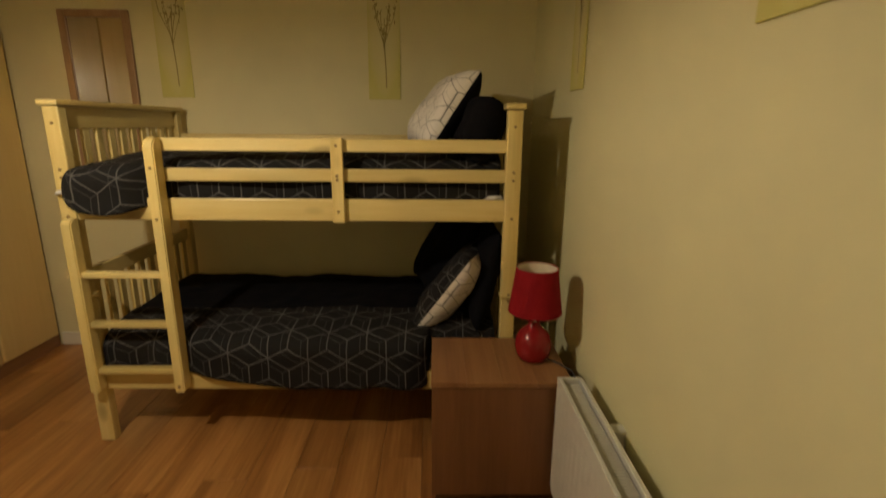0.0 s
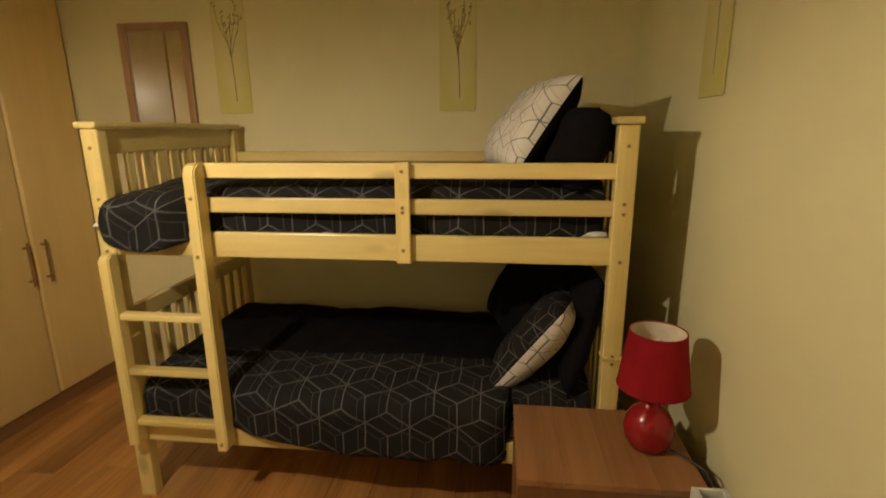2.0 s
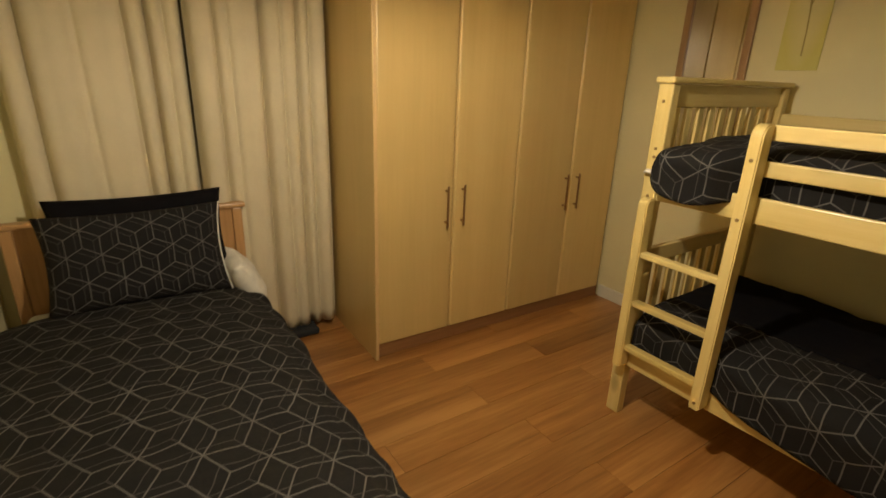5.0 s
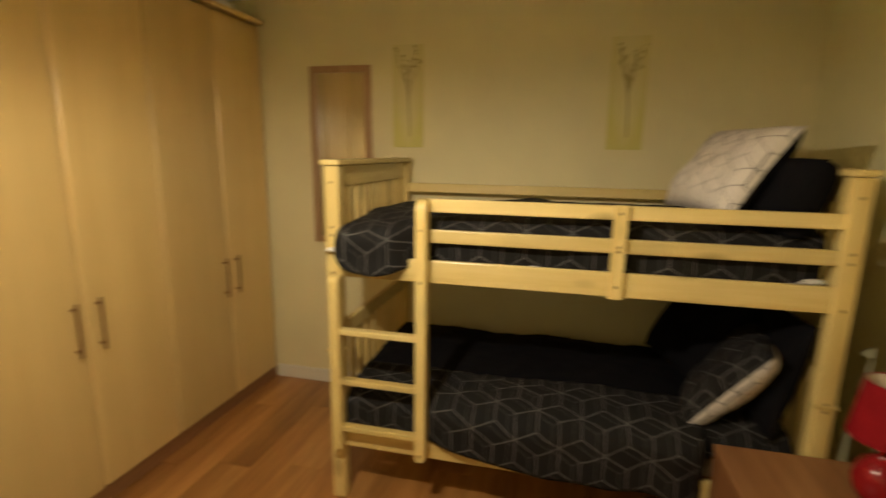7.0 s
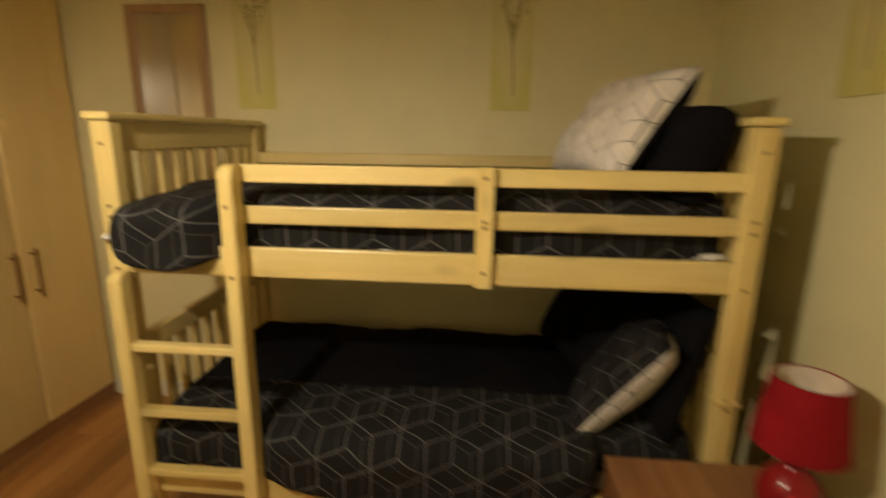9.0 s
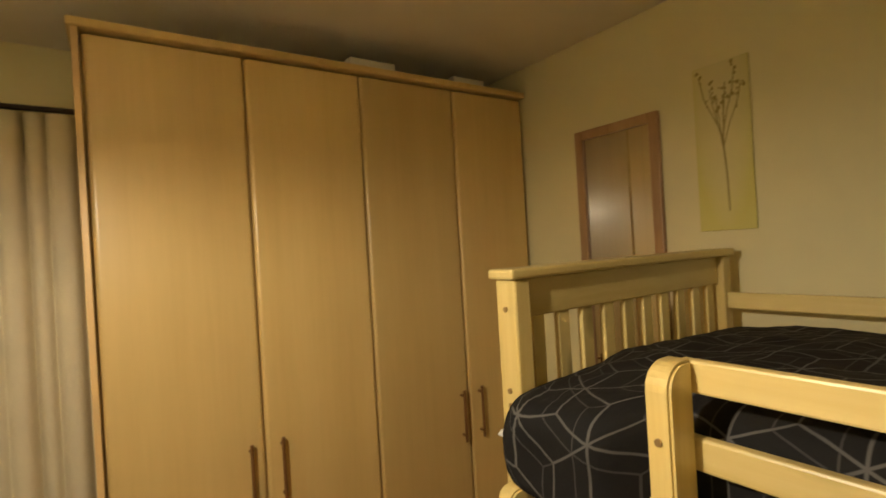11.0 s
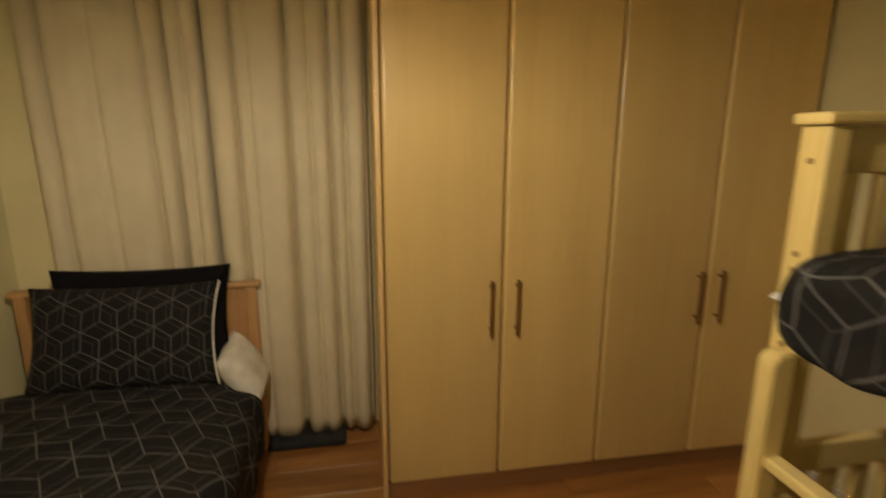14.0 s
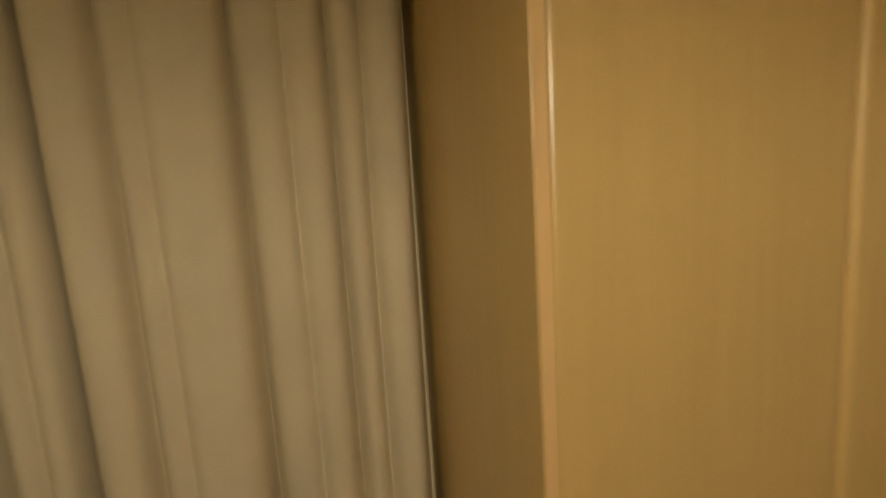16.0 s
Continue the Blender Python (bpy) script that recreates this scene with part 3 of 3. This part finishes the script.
for yc, w in ((2.93, 0.22), (3.46, 0.19)):
    solid("storage_box", box(-2.60, -2.465, yc - w / 2, yc + w / 2, WZ + 0.030, WZ + 0.066, 0.005), M_WHITE, "small flat white box lying on top of the wardrobe", "box", group="boxes on the wardrobe")

# ---- curtains ----
POLE_Z = 2.335


def curtain(creases, front, seed):
    """A hanging cloth: broad rounded folds between narrow creases, each crease given as (y, depth)."""
    bm = bmesh.new()
    ny, nz = 260, 30
    y0, y1 = creases[0][0], creases[-1][0]
    rows = []
    for k in range(nz + 1):
        f = k / nz
        z = POLE_Z - 0.03 - (POLE_Z - 0.075) * f
        row = []
        for i in range(ny + 1):
            y = y0 + (y1 - y0) * i / ny
            drift = 0.016 * f * noise.noise(Vector((y * 2.5, seed, f * 0.8)))
            x = front + 0.012 * noise.noise(Vector((y * 6, f * 1.8, seed))) + 0.006 * noise.noise(Vector((y * 19, f * 1.2, seed + 5)))
            for c, depth in creases:
                d = (y - c - drift * 2) / (0.013 + 0.007 * f)
                x -= depth * (1.15 + 0.5 * f) / (1 + d * d)
            row.append(bm.verts.new((max(x, XW + 0.02), y + drift * min(1, (y - y0) / 0.05, (y1 - y) / 0.05), z + (0.012 * noise.noise(Vector((y * 5, seed, 3))) if k == nz else 0))))
        rows.append(row)
    for a, b in zip(rows, rows[1:]):
        for i in range(ny):
            bm.faces.new((a[i], a[i + 1], b[i + 1], b[i]))
    bmesh.ops.recalc_face_normals(bm, faces=bm.faces)
    ob = solid("curtain", bm, M_CURTAIN, "cream cotton curtain hanging in deep folds to the floor", "curtain", group="curtains at the window", smooth=True)
    mod = ob.modifiers.new("thick", "SOLIDIFY")
    mod.thickness = 0.003
    return ob


curtain([(0.395, 0.05), (0.500, 0.045), (0.700, 0.012), (0.885, 0.040), (0.978, 0.060), (1.055, 0.020), (1.140, 0.075)], -3.035, 1.0)
curtain([(1.146, 0.070), (1.275, 0.045), (1.340, 0.018), (1.500, 0.055), (1.600, 0.022), (1.690, 0.045), (1.760, 0.030), (1.858, 0.050)], -2.995, 9.0)
pole = thing("curtain_pole", (-3.07, 1.1, POLE_Z), "dark metal curtain pole with round finial", "curtain pole")
part("pole", rod((-3.07, 0.42, POLE_Z), (-3.07, 1.855, POLE_Z), 0.012, 14), M_DARKMETAL, pole)
part("finial", lathe(-3.07, 0.41, [(0.004, POLE_Z - 0.028), (0.02, POLE_Z - 0.02), (0.028, POLE_Z), (0.02, POLE_Z + 0.02), (0.004, POLE_Z + 0.028)], 16), M_DARKMETAL, pole, smooth=True)
part("bracket", rod((XW, 0.45, POLE_Z - 0.001), (-3.07, 0.45, POLE_Z - 0.001), 0.008, 10), M_DARKMETAL, pole)

# ---- dark slab under the curtain ----
# Low dark grey box with a slightly uneven top, below the hem.
bag = box(-3.10, -2.945, 1.315, 1.70, 0.001, 0.045, 0.012, segments=3)
bmesh.ops.subdivide_edges(bag, edges=[e for e in bag.edges if e.calc_length() > 0.1], cuts=8, use_grid_fill=True)
for v in bag.verts:
    if v.co.z > 0.02:
        v.co.z += 0.006 * noise.noise(v.co * 14)
solid("flat_dark_slab", bag, M_DARK_SLAB, "flat dark grey slab on the floor under the curtain hem", "bag", smooth=True)

# ---- single bed ----
SY0, SY1, SX0, SX1 = 0.275, 1.305, -3.025, -0.82
bed = thing("single_bed", ((SX0 + SX1) / 2, (SY0 + SY1) / 2, 0), "honey pine single bed with panelled headboard", "bed")
for py in (SY0, SY1 - 0.05):
    part("head_post", box(SX0 + 0.005, SX0 + 0.055, py, py + 0.05, 0, 0.883, 0.006), M_BED, bed)
    part("foot_post", box(SX1 - 0.055, SX1 - 0.005, py, py + 0.05, 0, 0.42, 0.006), M_BED, bed)
    part("side_rail", box(SX0 + 0.055, SX1 - 0.055, py + 0.012, py + 0.036, 0.20, 0.32, 0.004), M_BED, bed)
part("headboard_cap", box(SX0, SX0 + 0.062, SY0 - 0.02, SY1 + 0.02, 0.884, 0.910, 0.007), M_BED, bed)
part("headboard_panel", box(SX0 + 0.018, SX0 + 0.040, SY0 + 0.05, SY1 - 0.05, 0.30, 0.883, 0.004), M_BED, bed)
part("footboard", box(SX1 - 0.040, SX1 - 0.018, SY0 + 0.05, SY1 - 0.05, 0.18, 0.40, 0.004), M_BED, bed)
solid("mattress", box(SX0 + 0.06, SX1 - 0.06, SY0 + 0.03, SY1 - 0.03, 0.30, 0.475, 0.035, segments=3), M_SHEET, "white sheeted mattress on the single bed", "mattress", smooth=True)
drape("duvet", M_DUVET, SX0 + 0.30, SX1 + 0.07, lambda x: SY1 + 0.035, YS + 0.012, 0.500, lambda x: 0.19 + 0.02 * math.sin(x * 6), "dark cube-patterned duvet spread over the single bed", "duvet",
      foot=0.20, dome=0.05, r=0.10, nx=120, ny=90, wrinkle=0.011, seed=11.0)
pillow("pillow", [M_SHEET, M_SHEET], Matrix.Translation((SX0 + 0.20, 1.255, 0.535)) @ pose(0, 0, 0, -62, 6, 0), 0.30, 0.29, 0.14, "white pillow slumped beside the dark one", seed=31.0)
pillow("pillow", [M_BLACK, M_BLACK], Matrix.Translation((SX0 + 0.12, 0.825, 0.785)) @ pose(0, 0, 0, 0, 76, 0) @ pose(0, 0, 0, 0, 0, 90), 0.76, 0.46, 0.11, "black pillow leaning on the headboard", seed=12.0)
PROP = Matrix.Translation((SX0 + 0.24, 0.79, 0.740)) @ pose(0, 0, 0, 0, 70, 0) @ pose(0, 0, 0, 0, 0, 90)
propped = pillow("pillow", [M_PILLOW, M_SHEET], PROP, 0.76, 0.46, 0.14, "dark cube-patterned pillow propped on the headboard", seed=15.0)

edge = [PROP @ Vector((0.383 * (1 - 0.07 * (1 - b * b)), b * 0.228, -0.004)) for b in [k / 8 - 1 for k in range(17)]]
part("piping", tube(edge, 0.0045, 8), M_SHEET, propped, "white piped edge", smooth=True)

# ---- nightstand and lamp ----
stand = thing("nightstand", (0.45, 2.50, 0), "plain brown wooden nightstand beside the bunk bed", "nightstand")
NX0, NX1, NY0, NY1 = 0.168, 0.722, 2.278, 2.695
for k in range(4):
    a, b = NX0 - 0.003 + (NX1 - NX0 + 0.003) * k / 4, NX0 - 0.003 + (NX1 - NX0 + 0.003) * (k + 1) / 4
    part("top_board", box(a, b - 0.0002, NY0 - 0.004, NY1, 0.538, 0.560, 0.0008), M_STAND_TOP_LIT, stand)
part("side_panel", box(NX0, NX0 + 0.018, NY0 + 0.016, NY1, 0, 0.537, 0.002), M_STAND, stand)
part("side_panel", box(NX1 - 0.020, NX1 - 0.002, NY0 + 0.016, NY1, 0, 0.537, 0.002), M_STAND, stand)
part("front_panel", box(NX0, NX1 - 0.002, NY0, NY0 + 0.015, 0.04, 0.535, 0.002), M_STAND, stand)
part("back_panel", box(NX0 + 0.019, NX1 - 0.021, NY1 - 0.012, NY1, 0.0, 0.537, 0.001), M_STAND, stand)

CX, CY = 0.600, 2.485
lamp = thing("table_lamp", (CX, CY, 0.56), "red table lamp with round ceramic base, unlit", "table lamp")
part("base", lathe(CX, CY, [(0.045, 0.560), (0.058, 0.565), (0.072, 0.590), (0.079, 0.625), (0.074, 0.660), (0.058, 0.690), (0.036, 0.708), (0.026, 0.720), (0.022, 0.735)], 40), M_RED, lamp, smooth=True)
part("stem", rod((CX, CY, 0.735), (CX, CY, 0.830), 0.012, 14), M_WHITE, lamp)


def shade_wall(cx, cy, r0, z0, r1, z1, steps=48):
    bm = bmesh.new()
    a = [bm.verts.new((cx + r0 * math.cos(2 * math.pi * i / steps), cy + r0 * math.sin(2 * math.pi * i / steps), z0)) for i in range(steps)]
    b = [bm.verts.new((cx + r1 * math.cos(2 * math.pi * i / steps), cy + r1 * math.sin(2 * math.pi * i / steps), z1)) for i in range(steps)]
    for i in range(steps):
        bm.faces.new((a[i], a[(i + 1) % steps], b[(i + 1) % steps], b[i]))
    return bm


sh = part("shade", shade_wall(CX, CY, 0.112, 0.780, 0.086, 0.968), M_REDCLOTH, lamp, "red fabric shade", smooth=True)
inner = part("shade_lining", shade_wall(CX, CY, 0.1095, 0.781, 0.0835, 0.967), M_SHADEIN, sh, "pale lining", smooth=True)
for r, z in ((0.111, 0.780), (0.085, 0.968)):
    ring = [(CX + r * math.cos(2 * math.pi * i / 40), CY + r * math.sin(2 * math.pi * i / 40), z) for i in range(41)]
    part("shade_rim", tube(ring, 0.0022, 6), M_REDCLOTH, sh)
part("bulb", lathe(CX, CY, [(0.012, 0.830), (0.018, 0.850), (0.030, 0.885), (0.032, 0.910), (0.022, 0.932), (0.006, 0.942)], 24), M_WHITE, lamp, smooth=True)
part("cable", tube([(CX + 0.06, CY - 0.03, 0.572), (CX + 0.10, CY - 0.06, 0.568), (0.742, CY - 0.12, 0.562), (0.752, CY - 0.19, 0.53), (0.755, CY - 0.24, 0.44), (0.757, CY - 0.30, 0.25), (0.758, CY - 0.36, 0.12)], 0.004), M_CABLE, lamp, "black cable")

# ---- radiator ----
rad = thing("radiator", (0.70, 1.6, 0.10), "white double panel radiator mounted on the wall", "radiator")
RY0, RY1, RZ0, RZ1 = 1.10, 2.235, 0.10, 0.602


def ribbed(x, out):
    bm = bmesh.new()
    steps = 160
    rows = []
    for z, d in ((RZ0, 0.0), (RZ0 + 0.05, 0.0), (RZ0 + 0.06, 1.0), (RZ1 - 0.06, 1.0), (RZ1 - 0.05, 0.0), (RZ1, 0.0)):
        row = []
        for i in range(steps + 1):
            y = RY0 + (RY1 - RY0) * i / steps
            k = 0.5 + 0.5 * math.sin(2 * math.pi * (y - RY0) / 0.05)
            row.append(bm.verts.new((x + out * 0.0012 * d * min(1, max(0, k * 1.6 - 0.3)), y, z)))
        rows.append(row)
    for a, b in zip(rows, rows[1:]):
        for i in range(steps):
            bm.faces.new((a[i], a[i + 1], b[i + 1], b[i]))
    box(x + (0.001 if out < 0 else -0.010), x + (0.010 if out < 0 else -0.001), RY0, RY1, RZ0, RZ1, 0.003, bm)
    bmesh.ops.recalc_face_normals(bm, faces=bm.faces)
    return bm


part("front_panel", ribbed(0.652, -1), M_WHITE, rad)
part("back_panel", ribbed(0.740, 1), M_WHITE, rad)
for y0, y1 in ((RY0 - 0.004, RY0 + 0.006), (RY1 - 0.006, RY1 + 0.004)):
    part("end_cover", box(0.648, 0.742, y0, y1, RZ0 + 0.02, RZ1 + 0.004, 0.003), M_WHITE, rad)
for x0, x1 in ((0.648, 0.664), (0.726, 0.742)):
    part("top_edge", box(x0, x1, RY0 + 0.007, RY1 - 0.007, RZ1 - 0.006, RZ1 + 0.006, 0.003), M_WHITE, rad)
grille = bmesh.new()
for i in range(86):
    y = RY0 + 0.02 + (RY1 - RY0 - 0.04) * i / 85
    box(0.665, 0.725, y - 0.0035, y + 0.0035, RZ1 - 0.022, RZ1 - 0.016, bm=grille)
tagged(part("grille", grille, M_WHITE, rad), kind="stuff")
part("fin_core", box(0.672, 0.718, RY0 + 0.02, RY1 - 0.02, RZ0 + 0.03, RZ1 - 0.045), M_DARKMETAL, rad)
for y in (1.25, 1.95):
    part("wall_bracket", box(0.741, XE, y - 0.02, y + 0.02, 0.2, 0.58, 0.002), M_WHITE, rad)
part("valve", lathe(0.70, RY1 + 0.035, [(0.010, 0.0), (0.010, 0.12), (0.02, 0.125), (0.02, 0.17), (0.014, 0.18)], 18), M_WHITE, rad)
part("valve_tail", rod((0.70, RY1, 0.15), (0.70, RY1 + 0.035, 0.15), 0.009, 10), M_STEEL, rad)

# ---- mirror and prints ----
look_glass = thing("wall_mirror", (-1.90, YN, 1.6), "tall wall mirror in brown wooden frame", "mirror")
mx0, mx1, mz0, mz1, fw = -2.112, -1.688, 1.045, 2.195, 0.042
part("glass", box(mx0 + fw - 0.004, mx1 - fw + 0.004, YN - 0.012, YN - 0.004, mz0 + fw - 0.004, mz1 - fw + 0.004), M_MIRROR, look_glass, "reflecting glass")
for x0, x1, z0, z1 in ((mx0, mx0 + fw, mz0, mz1), (mx1 - fw, mx1, mz0, mz1), (mx0 + fw, mx1 - fw, mz0, mz0 + fw), (mx0 + fw, mx1 - fw, mz1 - fw, mz1)):
    part("frame_bar", box(x0, x1, YN - 0.026, YN - 0.001, z0, z1, 0.004), M_FRAME, look_glass)


def botanical(place, seed):
    """A narrow canvas, 0.20 by 0.62 m, printed with one dry branch. Built facing -y at the origin, then placed."""
    rng = random.Random(seed)
    art = thing("canvas_print", (0, 0, 0), "narrow cream canvas print of a dry branch, lime border", "picture", "branch prints on the walls")
    part("canvas", box(-0.100, 0.100, -0.006, 0.0, -0.31, 0.31, 0.002), M_PRINT, art)
    ink = bmesh.new()

    def stroke(points, w):
        for (x0, z0), (x1, z1) in zip(points, points[1:]):
            d = Vector((x1 - x0, z1 - z0))
            o = Vector((-d.y, d.x)).normalized() * w / 2
            a = [ink.verts.new((x, -0.0066, z)) for x, z in ((x0 - o.x, z0 - o.y), (x0 + o.x, z0 + o.y), (x1 + o.x, z1 + o.y), (x1 - o.x, z1 - o.y))]
            ink.faces.new(a)

    stem = [(0.012, -0.24), (0.010, -0.12), (0.004, -0.02), (-0.004, 0.05)]
    stroke(stem, 0.007)
    for k in range(7):
        lean = (k - 3) * 0.018 + rng.uniform(-0.008, 0.008)
        z0 = rng.uniform(-0.05, 0.05)
        pts = [(0.004, z0), (lean * 0.5, z0 + 0.08), (lean, z0 + 0.15), (lean * 1.25, z0 + rng.uniform(0.19, 0.25))]
        stroke(pts, 0.004)
        for _ in range(7):
            bx, bz = pts[rng.choice((2, 3))]
            bx, bz = bx + rng.uniform(-0.012, 0.012), bz + rng.uniform(-0.03, 0.03)
            s = rng.uniform(0.004, 0.009)
            ink.faces.new([ink.verts.new((bx + s * math.cos(a) * 0.7, -0.0066, bz + s * math.sin(a))) for a in [i * math.pi / 3 for i in range(6)]])
    part("branch", ink, M_STEM, art, "printed olive branch")
    art.matrix_basis = place
    return art


botanical(pose(-1.445, YN - 0.002, 2.00), 1)
botanical(pose(-0.145, YN - 0.002, 2.00), 2)
botanical(pose(XE - 0.002, 2.80, 2.00, 0, 0, -90), 3)
botanical(pose(XE - 0.002, 1.46, 2.04, 0, 0, -90), 4)

# ---- pendant ----
pend = thing("pendant_lamp", (LAMP[0], LAMP[1], ZC), "lit pendant lamp with fabric shade", "pendant lamp")
part("ceiling_rose", lathe(LAMP[0], LAMP[1], [(0.045, ZC - 0.022), (0.05, ZC - 0.01), (0.05, ZC)], 24), M_WHITE, pend)
part("flex", rod((LAMP[0], LAMP[1], LAMP[2] + 0.09), (LAMP[0], LAMP[1], ZC - 0.02), 0.004, 8), M_WHITE, pend)
part("holder", rod((LAMP[0], LAMP[1], LAMP[2] + 0.03), (LAMP[0], LAMP[1], LAMP[2] + 0.10), 0.018, 14), M_WHITE, pend)
part("shade", shade_wall(LAMP[0], LAMP[1], 0.14, LAMP[2] - 0.010, 0.105, LAMP[2] + 0.16), M_PENDANT, pend, smooth=True)

# ---- floor ----
floor = solid("floor", box(XW - 0.12, XE + 0.12, -0.72, YN + 0.12, -0.10, -0.012), M_BEECH_DARK, "oak laminate plank floor", kind="structure")
PLANK, RUN = 0.193, 1.28
meshes = {}


def plank_mesh(w, l):
    key = (round(w, 3), round(l, 3))
    if key not in meshes:
        meshes[key] = mesh_of("plank", box(-w / 2 + 0.0005, w / 2 - 0.0005, -l / 2 + 0.0005, l / 2 - 0.0005, -0.012, 0.0, 0.0012, segments=1), M_FLOOR)
    return meshes[key]


x, row = XW, 0
while x < XE - 0.001:
    w = min(PLANK, XE - x)
    y = -0.60 - (row * 0.47 % 1.0) * RUN
    while y < YN:
        a, b = max(y, -0.60), min(y + RUN, YN)
        if b - a > 0.01:
            ob = new("plank", plank_mesh(w, b - a))
            ob.parent = floor
            ob.location = (x + w / 2, (a + b) / 2, 0)
        y += RUN
    x += PLANK
    row += 1
